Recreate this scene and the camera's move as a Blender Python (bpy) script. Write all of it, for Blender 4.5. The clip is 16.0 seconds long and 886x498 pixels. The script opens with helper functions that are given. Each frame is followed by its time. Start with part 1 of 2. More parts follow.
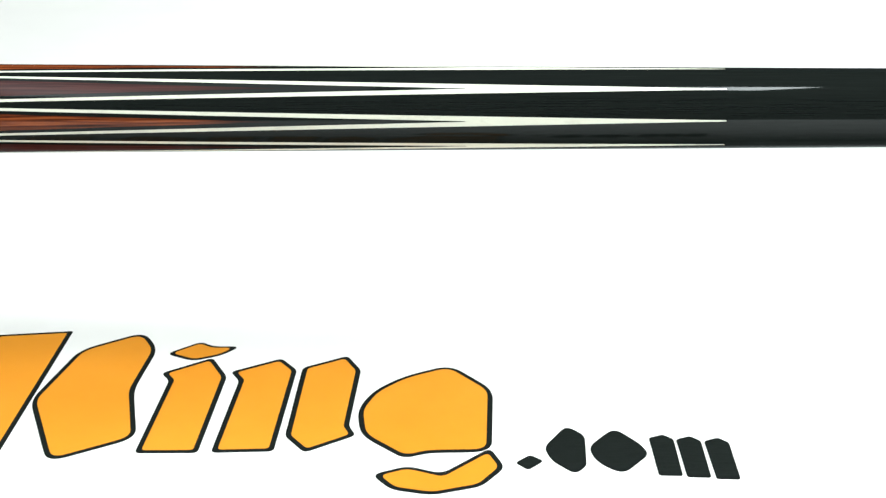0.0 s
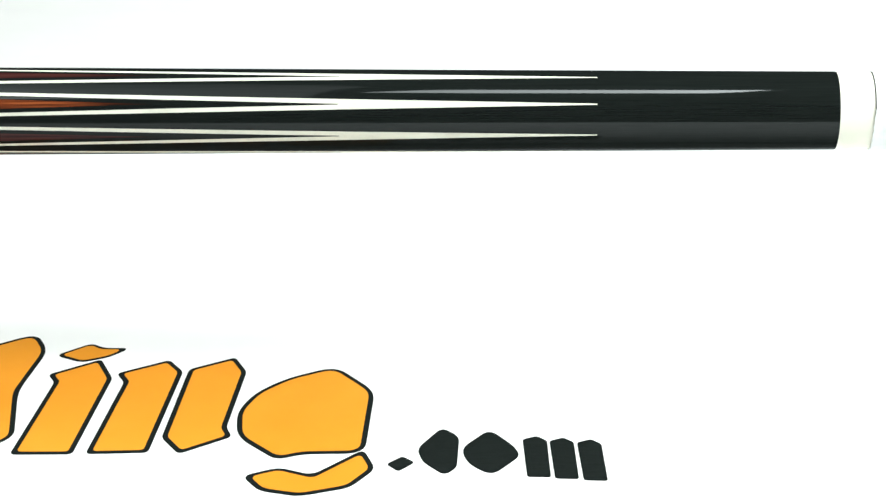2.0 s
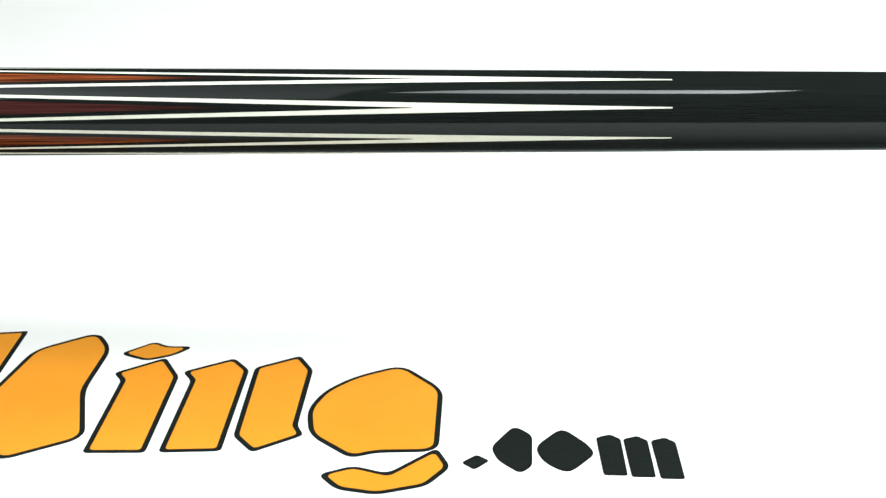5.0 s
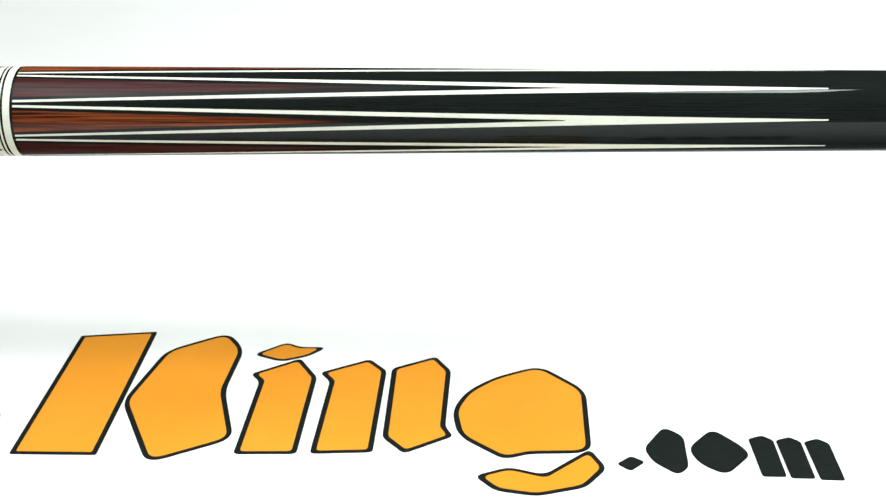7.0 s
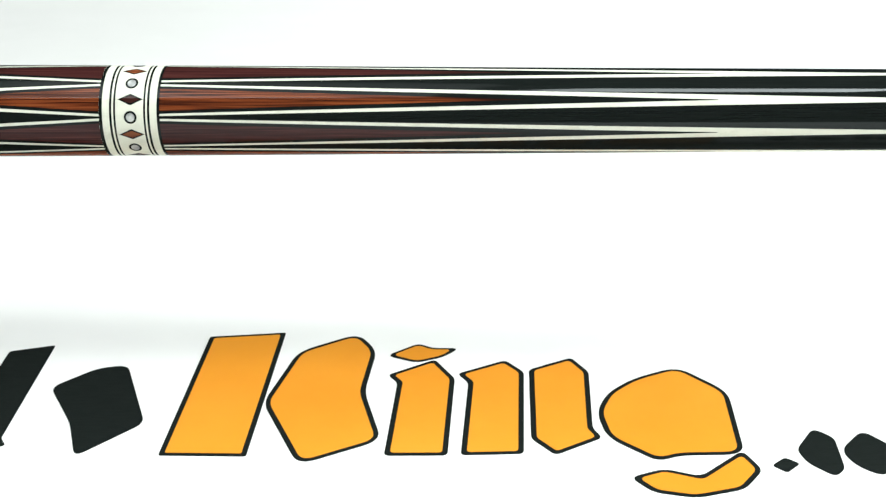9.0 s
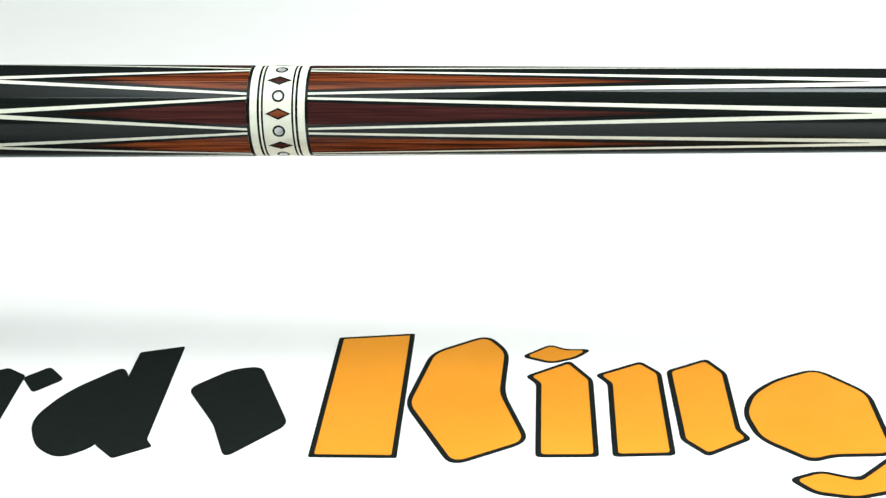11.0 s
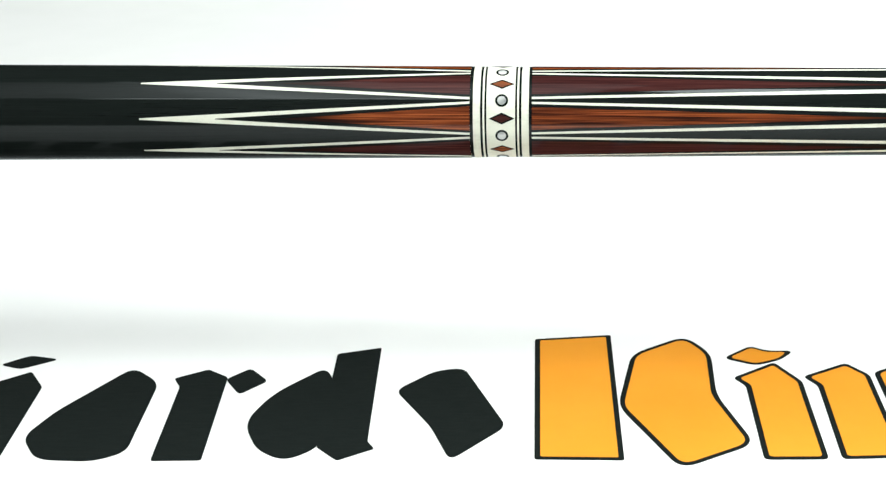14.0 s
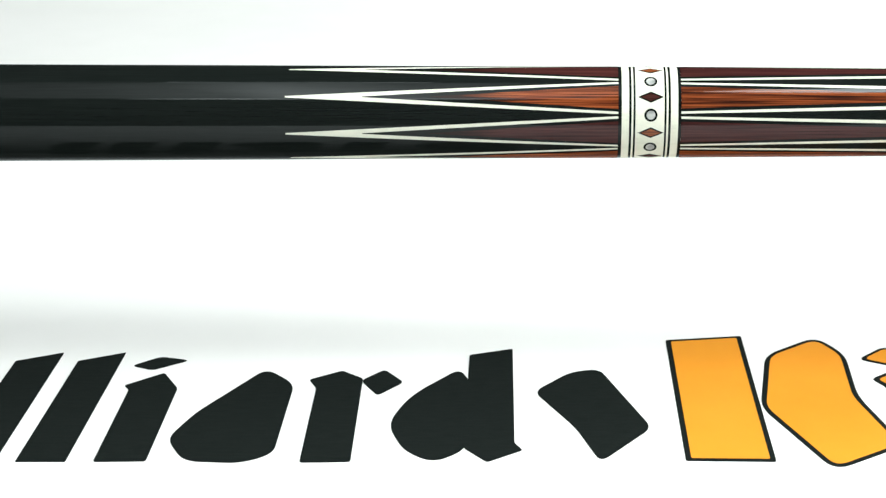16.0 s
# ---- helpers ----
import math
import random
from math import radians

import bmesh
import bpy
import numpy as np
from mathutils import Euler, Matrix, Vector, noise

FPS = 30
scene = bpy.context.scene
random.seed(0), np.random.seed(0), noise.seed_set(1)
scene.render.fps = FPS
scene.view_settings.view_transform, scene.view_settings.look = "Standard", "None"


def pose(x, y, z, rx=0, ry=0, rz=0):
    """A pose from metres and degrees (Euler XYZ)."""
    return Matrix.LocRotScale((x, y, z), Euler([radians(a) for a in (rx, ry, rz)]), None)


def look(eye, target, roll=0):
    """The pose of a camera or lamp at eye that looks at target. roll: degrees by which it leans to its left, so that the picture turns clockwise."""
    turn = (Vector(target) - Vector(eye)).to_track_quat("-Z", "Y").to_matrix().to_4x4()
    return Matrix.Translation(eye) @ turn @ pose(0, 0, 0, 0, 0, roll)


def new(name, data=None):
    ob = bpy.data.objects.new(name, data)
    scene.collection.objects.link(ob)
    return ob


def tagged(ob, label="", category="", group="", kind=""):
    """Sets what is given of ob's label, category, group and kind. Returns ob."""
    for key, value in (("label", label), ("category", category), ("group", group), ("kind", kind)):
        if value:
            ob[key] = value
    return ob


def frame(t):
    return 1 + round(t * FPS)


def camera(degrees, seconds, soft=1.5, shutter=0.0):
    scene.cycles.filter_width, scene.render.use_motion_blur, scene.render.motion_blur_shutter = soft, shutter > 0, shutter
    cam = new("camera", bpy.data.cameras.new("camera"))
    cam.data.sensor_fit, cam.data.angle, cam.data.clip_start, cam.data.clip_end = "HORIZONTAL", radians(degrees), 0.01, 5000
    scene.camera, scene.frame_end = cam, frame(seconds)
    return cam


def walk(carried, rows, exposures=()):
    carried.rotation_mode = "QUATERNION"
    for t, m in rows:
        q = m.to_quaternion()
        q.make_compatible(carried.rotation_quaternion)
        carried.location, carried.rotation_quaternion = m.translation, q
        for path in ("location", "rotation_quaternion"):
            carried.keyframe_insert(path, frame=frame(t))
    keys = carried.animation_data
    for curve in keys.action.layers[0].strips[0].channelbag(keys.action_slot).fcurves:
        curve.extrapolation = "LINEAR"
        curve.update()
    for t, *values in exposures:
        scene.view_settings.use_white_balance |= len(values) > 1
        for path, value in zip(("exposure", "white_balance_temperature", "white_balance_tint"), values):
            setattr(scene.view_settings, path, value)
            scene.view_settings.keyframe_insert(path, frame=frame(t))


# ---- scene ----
# Camera on a slider rail: it glides along x and always looks the same way.
cam = camera(30.0, 16.0, 1.35)
YAW, PITCH, ROLL, HEIGHT, FALL = 2.63, -21.57, 1.156, 0.2212, -0.0092
SLIDE = [(0.0, 0.0), (0.5, 0.01052), (1.0, 0.02112), (1.5, 0.03092), (2.0, 0.03540), (2.5, 0.03686), (3.0, 0.03677),
         (3.5, 0.0356), (4.0, 0.0319), (4.5, 0.0249), (5.0, 0.0148), (5.5, 0.0035), (6.0, -0.0069), (6.5, -0.0172),
         (7.0, -0.0277), (7.5, -0.0382), (8.0, -0.0488), (8.5, -0.0593), (9.0, -0.0698), (9.5, -0.0803), (10.0, -0.0908),
         (10.5, -0.1013), (11.0, -0.1118), (11.5, -0.12234), (12.0, -0.1328), (12.5, -0.1433), (13.0, -0.1538),
         (13.5, -0.1643), (14.0, -0.1748), (14.5, -0.1853), (15.0, -0.1957), (15.5, -0.2061), (16.0, -0.2165)]
LIFT = {0.5: 0.00028, 1.0: 0.00052, 1.5: 0.00072, 2.0: 0.00085, 2.5: 0.00088, 3.0: 0.00088, 3.5: 0.0008, 4.0: 0.0006, 4.5: 0.0003, 5.0: 0.0001}
AIM = pose(0, 0, 0, 0, 0, YAW) @ pose(0, 0, 0, 90 + PITCH) @ pose(0, 0, 0, 0, 0, -ROLL)
walk(cam, [(t, pose(x, 0, HEIGHT + FALL * x + LIFT.get(t, 0.0)) @ AIM) for t, x in SLIDE], [(0, -0.24), (3, -0.27), (7, -0.27), (9, -0.27), (12.5, -0.20), (16, -0.08)])

# ---- light: a dim room, an added side panel and the lamps over the table ----
world = bpy.data.worlds.new("world")
scene.world = world
world.use_nodes = True
world.node_tree.nodes["Background"].inputs[0].default_value = (0.8, 0.9, 0.88, 1)
world.node_tree.nodes["Background"].inputs[1].default_value = 0.05


def panel_light(name, eye, target, wide, deep, radiance, colour=(0.95, 1.0, 0.975)):
    data = bpy.data.lights.new(name, "AREA")
    data.shape, data.size, data.size_y = "RECTANGLE", wide, deep
    data.energy, data.color = radiance * math.pi * wide * deep, colour
    ob = new(name, data)
    ob.matrix_world = look(eye, target)
    return ob


# a strong unseen panel, added beyond the joint to brighten the banner; the two hanging lamps over the cue are built as
# things further down
panel_light("unseen_side_panel", (1.28, 0.15, 0.92), (0.0, 0.44, 0.0), 1.3, 1.15, 22.0)


# ---- materials ----
def material(name, colour, rough=0.5, metal=0.0, coat=0.0, spec=0.5):
    m = bpy.data.materials.new(name)
    m.use_nodes = True
    b = m.node_tree.nodes["Principled BSDF"]
    b.inputs["Base Color"].default_value = (*colour, 1)
    b.inputs["Roughness"].default_value = rough
    b.inputs["Metallic"].default_value = metal
    b.inputs["Coat Weight"].default_value = coat
    b.inputs["Coat Roughness"].default_value = 0.06
    b.inputs["Specular IOR Level"].default_value = spec
    return m, m.node_tree.nodes, m.node_tree.links, b


def set_ramp(ramp, stops):
    """Fill a colour ramp with (place, colour) stops."""
    els = ramp.color_ramp.elements
    while len(els) > 1:
        els.remove(els[-1])
    els[0].position, els[0].color = stops[0][0], (*stops[0][1], 1)
    for at, colour in stops[1:]:
        els.new(at).color = (*colour, 1)


def textured(name, colours, stretch, scale, rough=0.5, coat=0.0, spec=0.5, bump=0.0, stops=(0.35, 0.65), detail=6.0, fine=0.0, finer=7.0, wavy=0.0):
    """Noise on object coordinates between colours; stretch squeezes the axes; fine adds a second, smaller scale."""
    m, nodes, links, b = material(name, colours[0], rough, 0, coat, spec)
    co = nodes.new("ShaderNodeTexCoord")
    mp = nodes.new("ShaderNodeMapping")
    mp.inputs["Scale"].default_value = stretch
    no = nodes.new("ShaderNodeTexNoise")
    no.inputs["Scale"].default_value, no.inputs["Detail"].default_value = scale, detail
    no.inputs["Distortion"].default_value = wavy
    ramp = nodes.new("ShaderNodeValToRGB")
    set_ramp(ramp, [(stops[0] + (stops[1] - stops[0]) * i / max(1, len(colours) - 1), c) for i, c in enumerate(colours)])
    links.new(co.outputs["Object"], mp.inputs[0])
    links.new(mp.outputs[0], no.inputs[0])
    source = no.outputs[0]
    if fine:
        no2 = nodes.new("ShaderNodeTexNoise")
        no2.inputs["Scale"].default_value, no2.inputs["Detail"].default_value = scale * finer, 3
        links.new(mp.outputs[0], no2.inputs[0])
        mix = nodes.new("ShaderNodeMix")
        mix.inputs[0].default_value = fine
        links.new(no.outputs[0], mix.inputs[2])
        links.new(no2.outputs[0], mix.inputs[3])
        source = mix.outputs[0]
    links.new(source, ramp.inputs[0])
    links.new(ramp.outputs[0], b.inputs["Base Color"])
    if bump:
        bp = nodes.new("ShaderNodeBump")
        bp.inputs["Strength"].default_value, bp.inputs["Distance"].default_value = bump, 0.0002
        links.new(source, bp.inputs["Height"])
        links.new(bp.outputs[0], b.inputs["Normal"])
    return m


def varnished(m, rough=0.045, gloss=0.60):
    """A clear varnish over a material: its gloss is that of glass seen through a polarising filter, weakest at about 56 degrees."""
    nodes, links = m.node_tree.nodes, m.node_tree.links
    b, out = nodes["Principled BSDF"], nodes["Material Output"]
    b.inputs["Specular IOR Level"].default_value = 0.0
    b.inputs["Roughness"].default_value = 0.6
    facing = nodes.new("ShaderNodeLayerWeight")
    facing.inputs["Blend"].default_value = 0.5
    curve = nodes.new("ShaderNodeValToRGB")
    stops = ((0.0, 0.040), (0.125, 0.029), (0.293, 0.010), (0.44, 0.002), (0.577, 0.010), (0.658, 0.035), (0.741, 0.09), (0.826, 0.22), (1.0, 0.8))
    set_ramp(curve, [(at, (value * gloss,) * 3) for at, value in stops])
    shine = nodes.new("ShaderNodeBsdfGlossy")
    shine.inputs["Color"].default_value = (0.92, 0.98, 1.0, 1)
    shine.inputs["Roughness"].default_value = rough
    mix = nodes.new("ShaderNodeMixShader")
    links.new(facing.outputs["Facing"], curve.inputs[0])
    links.new(curve.outputs[0], mix.inputs[0])
    links.new(b.outputs[0], mix.inputs[1])
    links.new(shine.outputs[0], mix.inputs[2])
    links.new(mix.outputs[0], out.inputs["Surface"])
    return m


def dark_tips(m, dark=(0.016, 0.007, 0.005)):
    """The wood runs into dark heartwood, streak by streak, towards the tips of the points."""
    nodes, links = m.node_tree.nodes, m.node_tree.links
    b = nodes["Principled BSDF"]
    plain = b.inputs["Base Color"].links[0].from_socket
    co, split, streak = nodes.new("ShaderNodeTexCoord"), nodes.new("ShaderNodeSeparateXYZ"), nodes.new("ShaderNodeTexNoise")
    mp = nodes.new("ShaderNodeMapping")
    mp.inputs["Scale"].default_value = (0.25, 30.0, 30.0)
    streak.inputs["Scale"].default_value = 30
    links.new(co.outputs["Object"], split.inputs[0])
    links.new(co.outputs["Object"], mp.inputs[0])
    links.new(mp.outputs[0], streak.inputs[0])
    ends = []
    for x0, x1 in ((0.070, 0.150), (-0.030, -0.072)):
        far = nodes.new("ShaderNodeMapRange")
        far.inputs["From Min"].default_value, far.inputs["From Max"].default_value = x0, x1
        links.new(split.outputs[0], far.inputs["Value"])
        ends.append(far.outputs[0])
    most, add, ramp, mix = nodes.new("ShaderNodeMath"), nodes.new("ShaderNodeMath"), nodes.new("ShaderNodeValToRGB"), nodes.new("ShaderNodeMix")
    most.operation, add.operation, mix.data_type = "MAXIMUM", "ADD", "RGBA"
    links.new(ends[0], most.inputs[0])
    links.new(ends[1], most.inputs[1])
    links.new(most.outputs[0], add.inputs[0])
    links.new(streak.outputs[0], add.inputs[1])
    set_ramp(ramp, [(0.70, (0, 0, 0)), (1.0, (1, 1, 1))])
    links.new(add.outputs[0], ramp.inputs[0])
    links.new(ramp.outputs[0], mix.inputs[0])
    links.new(plain, mix.inputs[6])
    mix.inputs[7].default_value = (*dark, 1)
    links.new(mix.outputs[2], b.inputs["Base Color"])
    return m


def glow(name, stops, x0, x1):
    """A lit diffuser whose brightness runs along x through (place, radiance) stops."""
    m = bpy.data.materials.new(name)
    m.use_nodes = True
    nodes, links = m.node_tree.nodes, m.node_tree.links
    nodes.remove(nodes["Principled BSDF"])
    most = max(v for _, v in stops)
    co, split, span, ramp = nodes.new("ShaderNodeTexCoord"), nodes.new("ShaderNodeSeparateXYZ"), nodes.new("ShaderNodeMapRange"), nodes.new("ShaderNodeValToRGB")
    span.inputs["From Min"].default_value, span.inputs["From Max"].default_value = x0, x1
    set_ramp(ramp, [((x - x0) / (x1 - x0), (0.95 * v / most, v / most, 0.985 * v / most)) for x, v in stops])
    em = nodes.new("ShaderNodeEmission")
    em.inputs["Strength"].default_value = most
    links.new(co.outputs["Object"], split.inputs[0])
    links.new(split.outputs[0], span.inputs["Value"])
    links.new(span.outputs[0], ramp.inputs[0])
    links.new(ramp.outputs[0], em.inputs["Color"])
    links.new(em.outputs[0], nodes["Material Output"].inputs["Surface"])
    return m


def uneven(m, low, high):
    """Each object with this material is a little lighter or darker than the next."""
    nodes, links = m.node_tree.nodes, m.node_tree.links
    colour = nodes["Principled BSDF"].inputs["Base Color"]
    plain, info, span, shade = colour.links[0].from_socket, nodes.new("ShaderNodeObjectInfo"), nodes.new("ShaderNodeMapRange"), nodes.new("ShaderNodeHueSaturation")
    span.inputs["To Min"].default_value, span.inputs["To Max"].default_value = low, high
    links.new(info.outputs["Random"], span.inputs["Value"])
    links.new(span.outputs[0], shade.inputs["Value"])
    links.new(plain, shade.inputs["Color"])
    links.new(shade.outputs[0], colour)
    return m


GRAIN = (1.0, 26.0, 26.0)
lacquer = varnished(textured("black_lacquer", [(0.0056, 0.0076, 0.0070), (0.0068, 0.0090, 0.0083), (0.0088, 0.0113, 0.0104)], (0.7, 40.0, 40.0), 60, fine=0.4, finer=3.0))
orange_wood = varnished(uneven(dark_tips(textured("orange_striped_wood", [(0.016, 0.006, 0.004), (0.070, 0.017, 0.007), (0.15, 0.034, 0.011), (0.24, 0.062, 0.019)], (0.45, 34.0, 34.0), 40, stops=(0.38, 0.60), fine=0.42, finer=2.6, wavy=0.5)), 0.88, 1.15))
purple_wood = varnished(dark_tips(textured("purple_brown_wood", [(0.020, 0.007, 0.007), (0.042, 0.013, 0.012), (0.070, 0.021, 0.018)], (0.5, 36.0, 36.0), 45, fine=0.42, finer=2.6, wavy=0.4)))
ivory = varnished(textured("ivory_white", [(0.60, 0.61, 0.52), (0.69, 0.70, 0.60), (0.65, 0.66, 0.57)], (1, 3, 3), 120, fine=0.3))
collar_white = varnished(textured("collar_white", [(0.71, 0.71, 0.62), (0.75, 0.75, 0.66)], (1, 1, 1), 90))
pearl = varnished(uneven(textured("grey_pearl", [(0.20, 0.21, 0.21), (0.34, 0.35, 0.345), (0.56, 0.57, 0.55)], (1, 1, 1), 260), 0.8, 1.2), 0.12, 4.0)
dark_diamond = varnished(textured("dark_red_wood", [(0.022, 0.008, 0.007), (0.055, 0.018, 0.014)], GRAIN, 60))
orange_diamond = varnished(uneven(textured("orange_wood", [(0.085, 0.024, 0.012), (0.21, 0.060, 0.021)], GRAIN, 60), 0.8, 1.3))
strip_glow = glow("strip_diffuser", [(-0.115, 14.0), (0.0, 22.0), (0.10, 28.0), (0.16, 37.0), (0.21, 40.0)], -0.115, 0.21)
wide_glow = glow("wide_diffuser", [(-0.72, 0.7), (-0.60, 1.2), (-0.50, 2.4), (-0.43, 5.6), (-0.32, 2.6), (-0.20, 2.0), (-0.10, 1.8)], -0.72, -0.10)
seam_glow = glow("diffuser_seam", [(-0.62, 2.0), (-0.56, 11.0), (-0.50, 13.0), (-0.44, 6.0), (-0.38, 10.0), (-0.30, 12.0), (-0.25, 2.0)], -0.62, -0.25)
lamp_housing = textured("black_lamp_housing", [(0.012, 0.012, 0.012), (0.02, 0.02, 0.02)], (1, 1, 1), 30, 0.6)
paper = textured("white_paper", [(0.66, 0.69, 0.69), (0.74, 0.77, 0.77)], (1, 1, 1), 400, 0.7, spec=0.2, bump=0.1)
vinyl = textured("white_vinyl", [(0.79, 0.80, 0.79), (0.83, 0.835, 0.83)], (1, 1, 1), 6, 0.55, spec=0.3, fine=0.3, bump=0.05)
black_ink = textured("black_print", [(0.0058, 0.0082, 0.0077), (0.0080, 0.0108, 0.0101), (0.0105, 0.0134, 0.0125)], (1, 6, 1), 160, 0.65, spec=0.05, fine=0.5)
orange_ink = textured("orange_print", [(0.66, 0.245, 0.017), (0.70, 0.266, 0.021), (0.73, 0.285, 0.025)], (1, 1, 1), 14, 0.5, spec=0.25, fine=0.15)
table_top = textured("dark_table", [(0.025, 0.024, 0.023), (0.04, 0.038, 0.036)], (1, 12, 1), 8, 0.5)
paint = textured("grey_room_paint", [(0.10, 0.10, 0.10), (0.12, 0.12, 0.117)], (1, 1, 1), 2, 0.9, spec=0.1, fine=0.3)
rubber = textured("black_rubber", [(0.012, 0.012, 0.012), (0.02, 0.02, 0.02)], (1, 1, 1), 200, 0.7)
steel = material("grey_steel", (0.45, 0.46, 0.46), 0.35, 1.0)[0]
white_wood = textured("white_shaft", [(0.74, 0.75, 0.73), (0.79, 0.80, 0.78)], GRAIN, 50, 0.2)


def mesh_of(name, bm, mat, smooth=False):
    me = bpy.data.meshes.new(name)
    bmesh.ops.recalc_face_normals(bm, faces=bm.faces)
    for f in bm.faces:
        f.smooth = smooth
    for e in bm.edges:
        if len(e.link_faces) == 2 and e.calc_face_angle(0) > radians(10):
            e.smooth = False
    bm.to_mesh(me)
    bm.free()
    me.materials.append(mat)
    return me


def part(name, bm, mat, parent, label="", smooth=False):
    ob = new(name, mesh_of(name, bm, mat, smooth))
    ob.parent = parent
    if label:
        ob["label"] = label
    return ob


def box_bm(x0, x1, y0, y1, z0, z1, bevel=0.0):
    bm = bmesh.new()
    bmesh.ops.create_cube(bm, size=1, matrix=Matrix.Translation(((x0 + x1) / 2, (y0 + y1) / 2, (z0 + z1) / 2)) @ Matrix.Diagonal((x1 - x0, y1 - y0, z1 - z0, 1)))
    if bevel:
        bmesh.ops.bevel(bm, geom=list(bm.edges), offset=bevel, segments=2, affect="EDGES")
    return bm


def structure(name, bm, mat, label, category):
    return tagged(new(name, mesh_of(name, bm, mat)), label, category, kind="structure")


# ---- room and table ----
# unseen shell, added: reflects dark in the varnish, grey paint bounces fill light
structure("floor", box_bm(-2.5, 2.5, -2.0, 3.0, -0.85, -0.78), paint, "unseen grey plain floor of the added dim room", "floor")
structure("ceiling", box_bm(-2.5, 2.5, -2.0, 3.0, 1.9, 1.96), paint, "unseen grey plain ceiling of the added dim room", "ceiling")
structure("wall_north", box_bm(-2.5, 2.5, 3.0, 3.06, -0.78, 1.9), paint, "unseen grey plain wall of the added dim room", "wall")
structure("wall_south", box_bm(-2.5, 2.5, -2.06, -2.0, -0.78, 1.9), paint, "unseen grey plain wall of the added dim room", "wall")
structure("wall_east", box_bm(2.5, 2.56, -2.0, 3.0, -0.78, 1.9), paint, "unseen grey plain wall of the added dim room", "wall")
structure("wall_west", box_bm(-2.56, -2.5, -2.0, 3.0, -0.78, 1.9), paint, "unseen grey plain wall of the added dim room", "wall")


def table():
    ob = tagged(new("table"), "dark wooden table under the white printed banner", "table")
    part("tabletop", box_bm(-1.2, 1.2, -0.3, 1.35, -0.034, -0.0022, 0.003), table_top, ob)
    for x in (-1.12, 1.12):
        for y in (-0.22, 1.27):
            part("leg", box_bm(x - 0.03, x + 0.03, y - 0.03, y + 0.03, -0.78, -0.034, 0.003), table_top, ob)
    return ob


table()


# ---- banner: one white sheet that sweeps up behind, with flat printed shapes ----
def sweep_sheet():
    bm = bmesh.new()
    line = [(0.14 + 0.05375 * i, 0.0) for i in range(17)]
    line += [(1.0 + 0.1 * math.sin(a), 0.1 - 0.1 * math.cos(a)) for a in [radians(7.5 * i) for i in range(1, 9)]]
    xs = [-1.1 + 0.1 * i for i in range(23)]
    layers = []
    for k in (0, 1):
        grid = []
        for i, (y, z) in enumerate(line):
            a = Vector(line[max(0, i - 1)])
            b = Vector(line[min(len(line) - 1, i + 1)])
            d = (b - a).normalized()
            grid.append([bm.verts.new((x, y + d.y * 0.002 * k, z - d.x * 0.002 * k)) for x in xs])
        layers.append(grid)
    top, low = layers
    for i in range(len(line) - 1):
        for j in range(len(xs) - 1):
            bm.faces.new((top[i][j], top[i][j + 1], top[i + 1][j + 1], top[i + 1][j]))
            bm.faces.new((low[i][j], low[i + 1][j], low[i + 1][j + 1], low[i][j + 1]))
        for j in (0, len(xs) - 1):
            bm.faces.new((top[i][j], top[i + 1][j], low[i + 1][j], low[i][j]))
    for i in (0, len(line) - 1):
        for j in range(len(xs) - 1):
            bm.faces.new((top[i][j], top[i][j + 1], low[i][j + 1], low[i][j]))
    return bm


def rounded(corners, radius):
    """Corner points into an outline with round corners."""
    out, n = [], len(corners)
    for i in range(n):
        p, a, b = Vector(corners[i]), Vector(corners[i - 1]), Vector(corners[(i + 1) % n])
        u, v = (a - p), (b - p)
        r = min(radius, 0.45 * u.length, 0.45 * v.length)
        s, e = p + u.normalized() * r, p + v.normalized() * r
        for k in range(7):
            q = k / 6
            out.append((1 - q) ** 2 * s + 2 * q * (1 - q) * p + q * q * e)
    return out


def inset(corners, d):
    """Corner points moved inwards by d from every edge (counter-clockwise outline)."""
    out, n = [], len(corners)
    for i in range(n):
        p, a, b = Vector(corners[i]), Vector(corners[i - 1]), Vector(corners[(i + 1) % n])
        u, v = (p - a).normalized(), (b - p).normalized()
        nu, nv = Vector((-u.y, u.x)), Vector((-v.y, v.x))
        k = nu + nv
        out.append(p + k * (d / max(0.35, 1 + nu.dot(nv))))
    return [tuple(p) for p in out]


def ccw(corners):
    area = sum(a[0] * b[1] - b[0] * a[1] for a, b in zip(corners, corners[1:] + corners[:1]))
    return corners if area > 0 else corners[::-1]


def slab(outline, z0, z1):
    bm = bmesh.new()
    top = [bm.verts.new((p[0], p[1], z1)) for p in outline]
    low = [bm.verts.new((p[0], p[1], z0)) for p in outline]
    face = bm.faces.new(top)
    n = len(top)
    for i in range(n):
        bm.faces.new((low[i], low[(i + 1) % n], top[(i + 1) % n], top[i]))
    bmesh.ops.triangulate(bm, faces=[face])
    return bm


banner = tagged(new("banner"), "white vinyl banner with orange and black prints on the table", "banner")
part("sheet", sweep_sheet(), vinyl, banner, "plain white vinyl sheet curling up at its far edge", smooth=True)


prints = []


def next_height():
    """Each print lies a hair higher than the one before, so that none share a plane."""
    prints.append(1)
    return 0.00010 + 0.000002 * len(prints)


def ink(corners, radius=0.0012, grow=0.0004):
    part("printed_shape", slab(rounded(inset(ccw(corners), -grow), radius), 0.0, next_height()), black_ink, banner, "solid black printed shape")


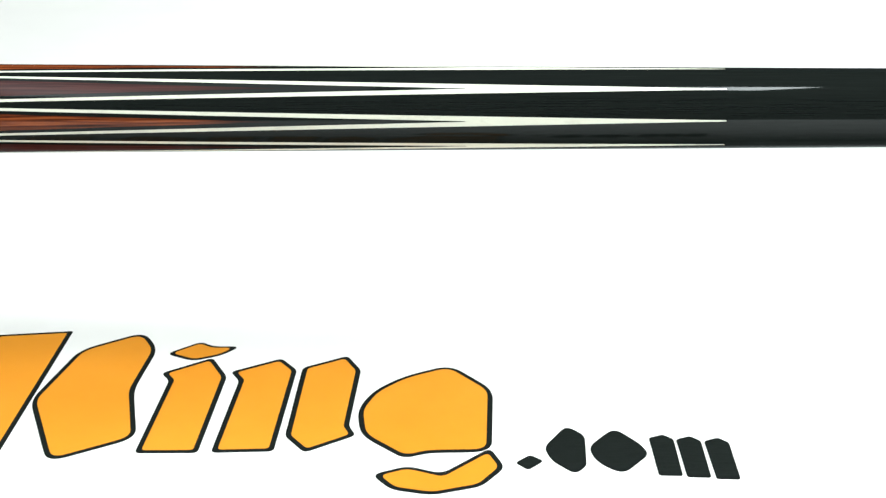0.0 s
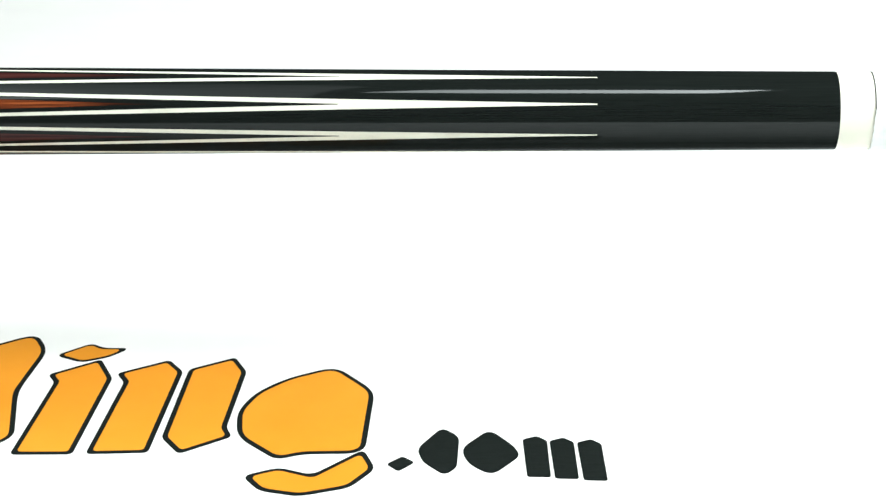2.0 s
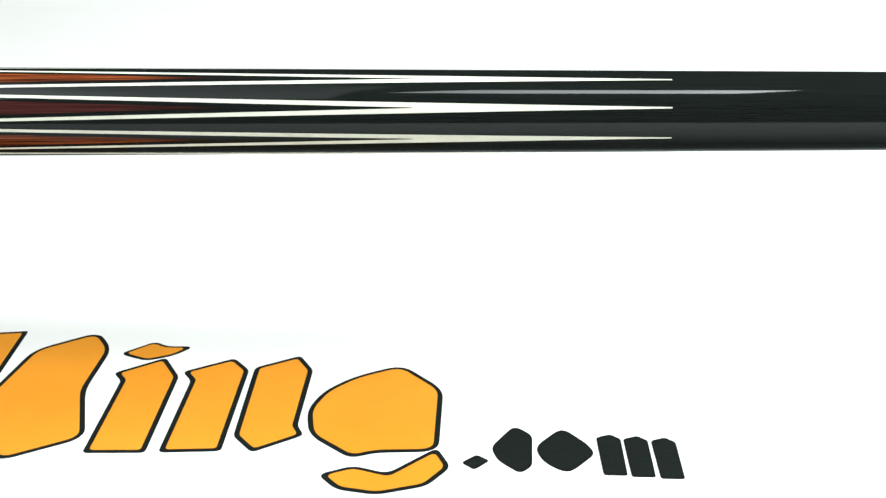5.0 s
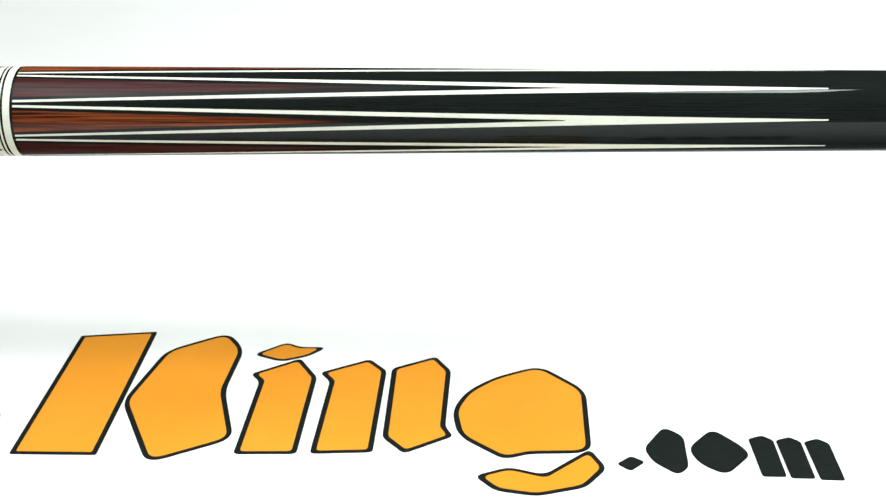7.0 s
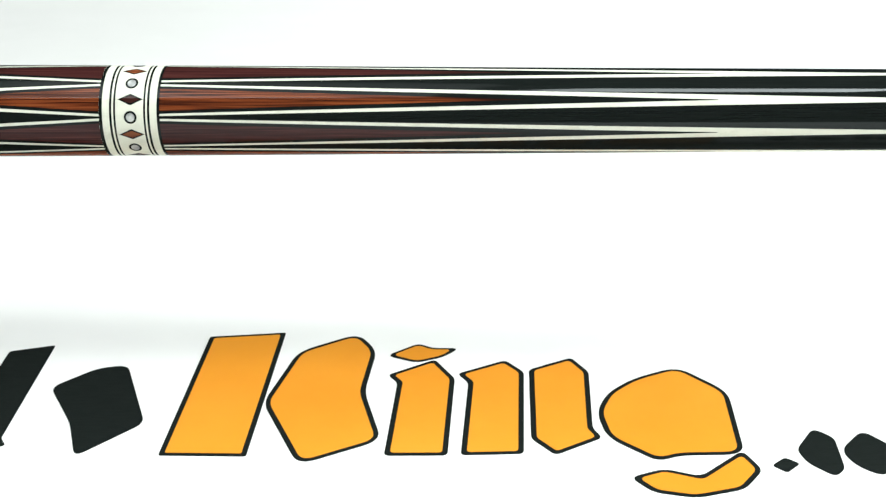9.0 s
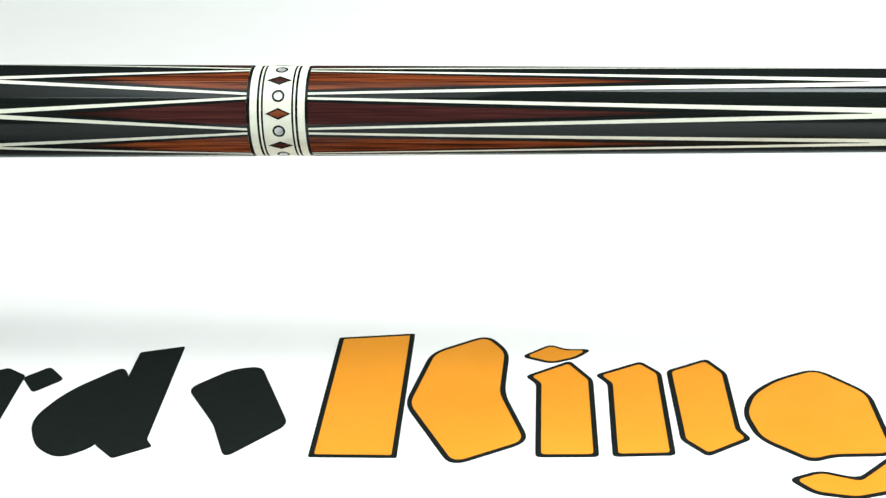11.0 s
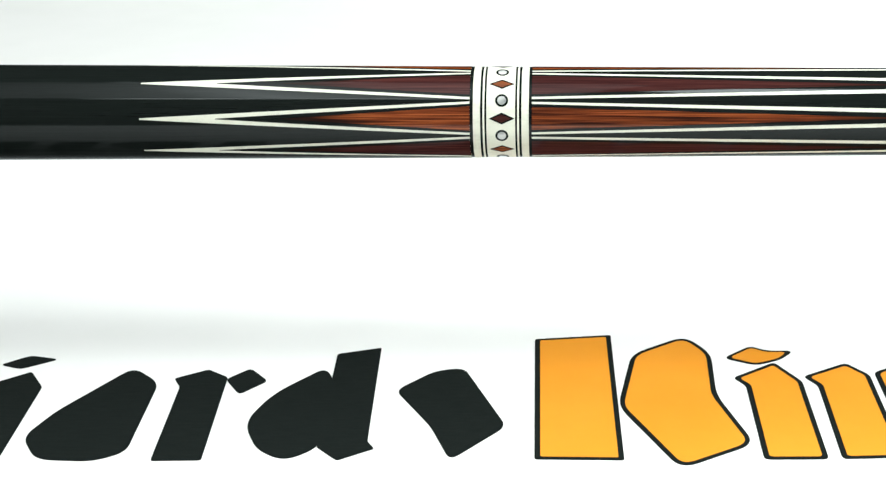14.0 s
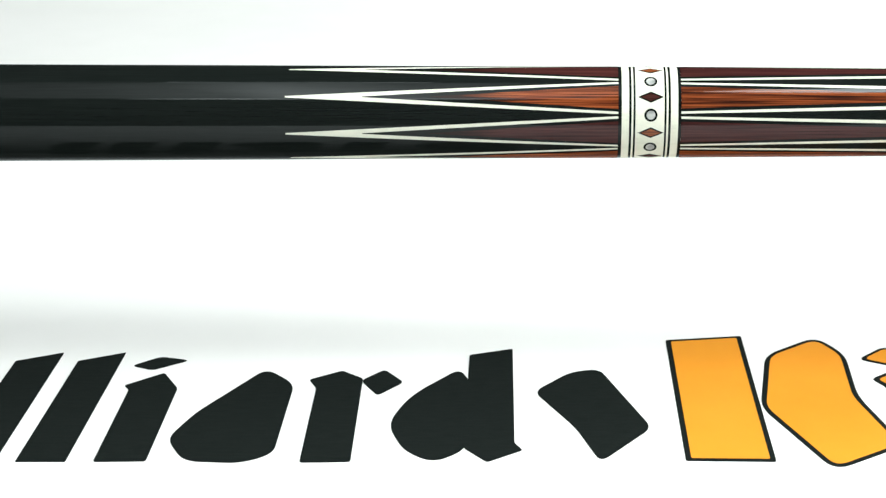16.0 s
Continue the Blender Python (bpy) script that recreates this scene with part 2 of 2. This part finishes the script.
def framed(corners, radius=0.002, edge=0.0016):
    c = inset([(x - 0.0004, y) for x, y in ccw(corners)], -0.0008)
    ob = part("printed_shape", slab(rounded(c, radius), 0.0, next_height()), black_ink, banner, "orange printed shape with a black border")
    part("fill", slab(rounded(inset(c, edge), radius * 0.7), 0.0001, 0.00022), orange_ink, ob, "flat orange fill")


# orange shapes with black borders
framed([(-0.1680, 0.4052), (-0.1448, 0.4048), (-0.1441, 0.4861), (-0.1668, 0.4832)], 0.001)
framed([(-0.1430, 0.4370), (-0.1286, 0.4004), (-0.1078, 0.4140), (-0.1150, 0.4440), (-0.1135, 0.4729), (-0.1199, 0.4850), (-0.1368, 0.4721)], 0.006)
framed([(-0.1048, 0.4054), (-0.0887, 0.4056), (-0.0882, 0.4530), (-0.0943, 0.4654), (-0.1070, 0.4555), (-0.1039, 0.4506)])
framed([(-0.1080, 0.4697), (-0.0998, 0.4652), (-0.0922, 0.4690), (-0.0882, 0.4742), (-0.0955, 0.4742), (-0.0997, 0.4776)], 0.0030, 0.0012)
framed([(-0.0834, 0.4058), (-0.0675, 0.4066), (-0.0672, 0.4575), (-0.0724, 0.4650), (-0.0857, 0.4563), (-0.0824, 0.4506)])
framed([(-0.0638, 0.4150), (-0.0578, 0.4063), (-0.0455, 0.4156), (-0.0478, 0.4210), (-0.0474, 0.4575), (-0.0520, 0.4668), (-0.0640, 0.4590)])
framed([(-0.0446, 0.4310), (-0.0410, 0.4430), (-0.0330, 0.4525), (-0.0196, 0.4604), (-0.0067, 0.4440), (-0.0066, 0.4065), (-0.0237, 0.4059), (-0.0299, 0.4028), (-0.0424, 0.4158)], 0.006)
framed([(-0.0370, 0.3926), (-0.0288, 0.3968), (-0.0190, 0.3925), (-0.0066, 0.4065), (-0.0030, 0.3971), (-0.0088, 0.3873), (-0.0215, 0.3828), (-0.0320, 0.3855)], 0.003)
# small black shapes
ink([(0.0008, 0.3996), (0.0038, 0.3962), (0.0075, 0.4006), (0.0044, 0.4035)])
ink([(0.0086, 0.4085), (0.0105, 0.4010), (0.0164, 0.3940), (0.0194, 0.3978), (0.0196, 0.4155), (0.0148, 0.4206)], 0.003, 0.0003)
ink([(0.0208, 0.4085), (0.0230, 0.4000), (0.0293, 0.3938), (0.0368, 0.4046), (0.0350, 0.4100), (0.0283, 0.4195)], 0.004, 0.0003)
for x in (0.0395, 0.0470, 0.0547):
    y = 0.3933 - (x - 0.0395) * 0.12
    ink([(x - 0.0003, y - 0.0002), (x + 0.0055, y - 0.0004), (x + 0.0048, y + 0.0198), (x + 0.0022, y + 0.0224), (x - 0.0014, y + 0.0206)], 0.001, 0.0003)
# large black shapes
for x in (-0.3757, -0.3557):
    ink([(x, 0.4034), (x + 0.0134, 0.4035), (x + 0.0150, 0.4742), (x + 0.0018, 0.4683)], 0.0005)
ink([(-0.3337, 0.4035), (-0.3197, 0.4039), (-0.3193, 0.4491), (-0.3251, 0.4593), (-0.3353, 0.4510), (-0.3333, 0.4483)])
ink([(-0.3357, 0.4650), (-0.3292, 0.4622), (-0.3197, 0.4688), (-0.3283, 0.4712)], 0.002)
ink([(-0.3085, 0.4040), (-0.2925, 0.4030), (-0.2845, 0.4083), (-0.2839, 0.4520), (-0.2934, 0.4622), (-0.3100, 0.4330), (-0.3155, 0.4170)], 0.005)
ink([(-0.2758, 0.4034), (-0.2624, 0.4038), (-0.2632, 0.4558), (-0.2697, 0.4610), (-0.2788, 0.4550), (-0.2761, 0.4495)])
ink([(-0.2628, 0.4545), (-0.2575, 0.4450), (-0.2506, 0.4534), (-0.2566, 0.4616)], 0.002)
ink([(-0.2530, 0.4260), (-0.2470, 0.4100), (-0.2390, 0.4035), (-0.2302, 0.4110), (-0.2302, 0.4540), (-0.2335, 0.4618), (-0.2469, 0.4446)], 0.008)
ink([(-0.2302, 0.4115), (-0.2240, 0.4040), (-0.2146, 0.4105), (-0.2168, 0.4145), (-0.2173, 0.4768), (-0.2301, 0.4725)], 0.001)
ink([(-0.2100, 0.4470), (-0.1990, 0.4600), (-0.1905, 0.4622), (-0.1775, 0.4240), (-0.1925, 0.4046), (-0.1985, 0.4240)], 0.004)

# ---- cue: x runs along it from the inlaid ring (0) to the joint; it turns about x ----
cue = tagged(new("billiard_cue"), "black lacquered cue with pointed wood inlays and ivory rings", "billiard cue")


def radius_at(x):
    return 0.0130 - (0.0070 if x > 0 else 0.0068) * x


def lathe(profile, steps=96):
    """A turned body from (x, r) pairs."""
    bm = bmesh.new()
    rings = []
    for x, r in profile:
        rings.append([bm.verts.new((x, -r * math.cos(2 * math.pi * k / steps), r * math.sin(2 * math.pi * k / steps))) for k in range(steps)])
    for a, b in zip(rings, rings[1:]):
        for k in range(steps):
            bm.faces.new((a[k], a[(k + 1) % steps], b[(k + 1) % steps], b[k]))
    bm.faces.new(rings[0])
    bm.faces.new(rings[-1])
    return bm


def turned(name, x0, x1, lift, mat, parent, label="", chamfer=0.0, n=2):
    pts = [(x0 + (x1 - x0) * i / (n - 1), radius_at(x0 + (x1 - x0) * i / (n - 1)) + lift) for i in range(n)]
    if chamfer:
        x, r = pts[-1]
        pts[-1:] = [(x - chamfer, r), (x - chamfer * 0.3, r - chamfer * 0.3), (x, r - chamfer)]
    ob = part(name, lathe(pts), mat, parent, label)
    for f in ob.data.polygons:
        f.use_smooth = len(f.vertices) == 4
    return ob


def on_cue(x, angle, lift):
    r = radius_at(x) + lift
    return (x, -r * math.cos(angle), r * math.sin(angle))


def point_inlay(x0, x1, mid, half, lift, blunt=0.0):
    """A long curved triangle from its base at x0 to its tip at x1."""
    bm = bmesh.new()
    n, m = 40, 10
    rows = []
    for i in range(n + 1):
        q = i / n
        h = half * (1 - q) + blunt * q
        rows.append([bm.verts.new(on_cue(x0 + (x1 - x0) * q, mid + h * (2 * j / m - 1), lift)) for j in range(m + 1)])
    for a, b in zip(rows, rows[1:]):
        for j in range(m):
            bm.faces.new((a[j], a[j + 1], b[j + 1], b[j]))
    return bm


def spot_inlay(mid, wide, high, lift, corners):
    """A small curved disc (many corners) or diamond (four) on the middle ring."""
    bm = bmesh.new()
    r, rows, n = radius_at(0), [], max(24, corners)
    for k in range(5):
        row = []
        for i in range(n):
            a = 2 * math.pi * i / n
            s, c = math.sin(a), math.cos(a)
            if corners == 4:
                d = abs(s) + abs(c)
                s, c = s / d, c / d
            row.append(bm.verts.new(on_cue(0.00025 + wide * c * k / 4, mid + high / r * s * k / 4, lift)) if k else None)
        rows.append(row)
    centre = bm.verts.new(on_cue(0.00025, mid, lift))
    for i in range(n):
        bm.faces.new((centre, rows[1][i], rows[1][(i + 1) % n]))
        for k in range(1, 4):
            bm.faces.new((rows[k][i], rows[k + 1][i], rows[k + 1][(i + 1) % n], rows[k][(i + 1) % n]))
    return bm


forearm = turned("forearm", 0.0, 0.3029, 0.0, lacquer, cue, "black lacquered forearm with eight long inlaid points", 0.0002)
handle = turned("handle", -0.43, 0.0, 0.0, lacquer, cue, "black lacquered handle with eight short inlaid points")
turned("butt_cap", -0.455, -0.43, 0.0004, rubber, cue, "black rubber butt cap")
turned("joint_collar", 0.3029, 0.31225, -0.0001, collar_white, cue, "ivory white joint collar")
turned("joint_line", 0.31225, 0.3125, 0.00002, lacquer, cue, "thin black ring at the joint")
turned("shaft", 0.3125, 0.640, -0.0002, white_wood, cue, "white shaft beyond the joint", 0.001)



def paper_lip():
    """The torn end of the paper round the shaft, lapping over the joint on one side."""
    bm = bmesh.new()
    rng = random.Random(5)
    rows = []
    for k in range(31):
        a = radians(-104 + 102 * k / 30)
        x0 = 0.31183 + rng.uniform(-0.00008, 0.00010) + 0.00022 * math.sin(k * 0.9) ** 2 + 0.0009 * (k / 30) ** 8
        rows.append([bm.verts.new(on_cue(x, a, 0.00005 + d)) for x, d in ((x0, 0.0), (x0, 0.00018), (x0 + 0.006, 0.00010), (x0 + 0.018, 0.0))])
    for a, b in zip(rows, rows[1:]):
        for j in range(3):
            bm.faces.new((a[j], a[j + 1], b[j + 1], b[j]))
    return bm


part("paper_lip", paper_lip(), paper, cue, "torn white paper edge over the joint", True)

# the ring: bands, then dots and diamonds
ring = turned("inlaid_ring", -0.00840, 0.00840, 0.00003, lacquer, cue, "ivory ring with pearl dots and wood diamonds between black bands")
for name, x0, x1 in (("outer_band", -0.00785, -0.00580), ("thin_band", -0.00512, -0.00460), ("middle_band", -0.00403, 0.00403), ("thin_band", 0.00460, 0.00512), ("outer_band", 0.00580, 0.00785)):
    turned(name, x0, x1, 0.00006, ivory, ring)
for k in range(8):
    a = radians(45 * k)
    part("diamond_edge", spot_inlay(a, 0.00365, 0.00168, 0.00008, 4), lacquer, ring, smooth=True)
    part("diamond", spot_inlay(a, 0.00282, 0.00114, 0.00010, 4), orange_diamond if k % 2 else dark_diamond, ring, "orange wood diamond" if k % 2 else "dark red wood diamond", smooth=True)
    b = a + radians(22.5)
    part("dot_edge", spot_inlay(b, 0.00184, 0.00184, 0.00008, 40), lacquer, ring, smooth=True)
    part("dot", spot_inlay(b, 0.00124, 0.00124, 0.00010, 40), pearl, ring, "grey mother-of-pearl dot", smooth=True)

for k in range(8):
    a = radians(45 * k)
    wood, word = (purple_wood, "purple brown wood core") if k % 2 else (orange_wood, "orange striped wood core")
    for owner, base, tips, halves in ((forearm, 0.0087, (0.2369, 0.1650, 0.113), (20.8, 17.9, 14.4)), (handle, -0.0088, (-0.1031, -0.0811, -0.063), (21.2, 18.2, 15.0))):
        veneer = part("point", point_inlay(base, tips[0], a, radians(halves[0]), 0.00004, radians(0.9)), ivory, owner, "ivory white veneer point", True)
        veneer_inner = part("point_lining", point_inlay(base, tips[1], a, radians(halves[1]), 0.00007, radians(0.45)), lacquer, owner, smooth=True)
        part("point_core", point_inlay(base, tips[2], a, radians(halves[2]), 0.00010), wood, owner, word, True)


# ---- stands that hold the cue beyond the picture ----
def stand(x, height):
    ob = tagged(new("cue_stand"), "grey steel roller stand carrying the cue", "stand", "cue stands")
    ob.location = (x, 0.4577 - 0.038 * (x + 0.178), 0)
    part("base", box_bm(-0.02, 0.02, -0.05, 0.05, 0.0, 0.008, 0.001), steel, ob)
    part("post", box_bm(-0.006, 0.006, -0.012, 0.012, 0.008, height - 0.026, 0.001), steel, ob)
    part("yoke", box_bm(-0.006, 0.006, -0.020, 0.020, height - 0.026, height - 0.019, 0.001), steel, ob)
    for y in (-0.0105, 0.0105):
        bm = bmesh.new()
        bmesh.ops.create_cone(bm, cap_ends=True, segments=32, radius1=0.006, radius2=0.006, depth=0.012, matrix=Matrix.Translation((0, y, height - 0.0153)) @ Matrix.Rotation(radians(90), 4, "Y"))
        part("roller", bm, rubber, ob, "black rubber roller")
    return ob


stand(0.42, 0.0865)
stand(-0.57, 0.0865)


# ---- lamps hanging over the cue ----
def flat_slab(outline, z0, z1):
    bm = bmesh.new()
    top = [bm.verts.new((x, y, z1)) for x, y in outline]
    low = [bm.verts.new((x, y, z0)) for x, y in outline]
    bm.faces.new(top)
    bm.faces.new(low[::-1])
    n = len(outline)
    for i in range(n):
        bm.faces.new((low[i], low[(i + 1) % n], top[(i + 1) % n], top[i]))
    return bm


def hanging_lamp(label, outline, z, glowing, rods):
    ob = tagged(new("hanging_lamp"), label, "lamp", "lamps over the cue")
    part("diffuser", flat_slab(outline, z, z + 0.004), glowing, ob, "glowing white diffuser")
    middle = sum((Vector(p) for p in outline), Vector((0, 0))) / len(outline)
    wider = [tuple(middle + (Vector(p) - middle) * 1.02) for p in outline]
    part("housing", flat_slab(wider, z + 0.0045, z + 0.05), lamp_housing, ob, "black lamp housing")
    for x, y in rods:
        part("hanger", box_bm(x - 0.004, x + 0.004, y - 0.004, y + 0.004, z + 0.05, 1.9), steel, ob, "thin steel hanger")
    return ob


hanging_lamp("narrow lit strip lamp with slanted ends above the cue",
             [(-0.115, 0.165), (-0.085, 0.15), (-0.04, 0.135), (0.146, 0.135), (0.168, 0.19), (0.193, 0.285), (-0.04, 0.285), (-0.07, 0.25)], 0.84, strip_glow, ((-0.03, 0.21), (0.16, 0.21)))
softbox = hanging_lamp("wide dim fabric softbox above the cue handle",
                       [(-0.72, -0.15), (-0.62, -0.17), (-0.20, -0.17), (-0.165, 0.05), (-0.13, 0.28), (-0.10, 0.40), (-0.11, 0.46), (-0.20, 0.52), (-0.72, 0.52)], 0.86, wide_glow,
                       ((-0.6, 0.2), (-0.2, 0.2)))
for x0, x1, y0, y1 in ((-0.62, -0.25, -0.202, -0.174), (-0.50, -0.30, 0.526, 0.545)):
    part("seam", box_bm(x0, x1, y0, y1, 0.852, 0.858), seam_glow, softbox, "thin bright seam along the fabric edge")


def motions():
    """The cue turns steadily about its own length, with a slight wobble."""
    wobble = [(0.0, 0.50), (0.5, 0.62), (1.0, 0.67), (1.5, 0.60), (2.0, 0.47), (2.5, 0.38), (3.0, 0.32), (3.5, 0.25), (4.0, 0.08), (4.5, -0.20), (5.0, -0.36), (5.5, -0.43), (7.0, -0.20), (8.0, -0.05), (10.0, 0.08), (12.5, 0.08), (14.0, -0.14), (16.0, -0.14)]
    rows = []
    for t, dz in wobble:
        turn = -1.2 + 13.57 * t
        rows.append((t, pose(-0.1778, 0.4577, 0.0842 + dz * 0.001) @ pose(0, 0, 0, 0, -0.30, -2.2) @ pose(0, 0, 0, -turn)))
    walk(cue, rows)


motions()
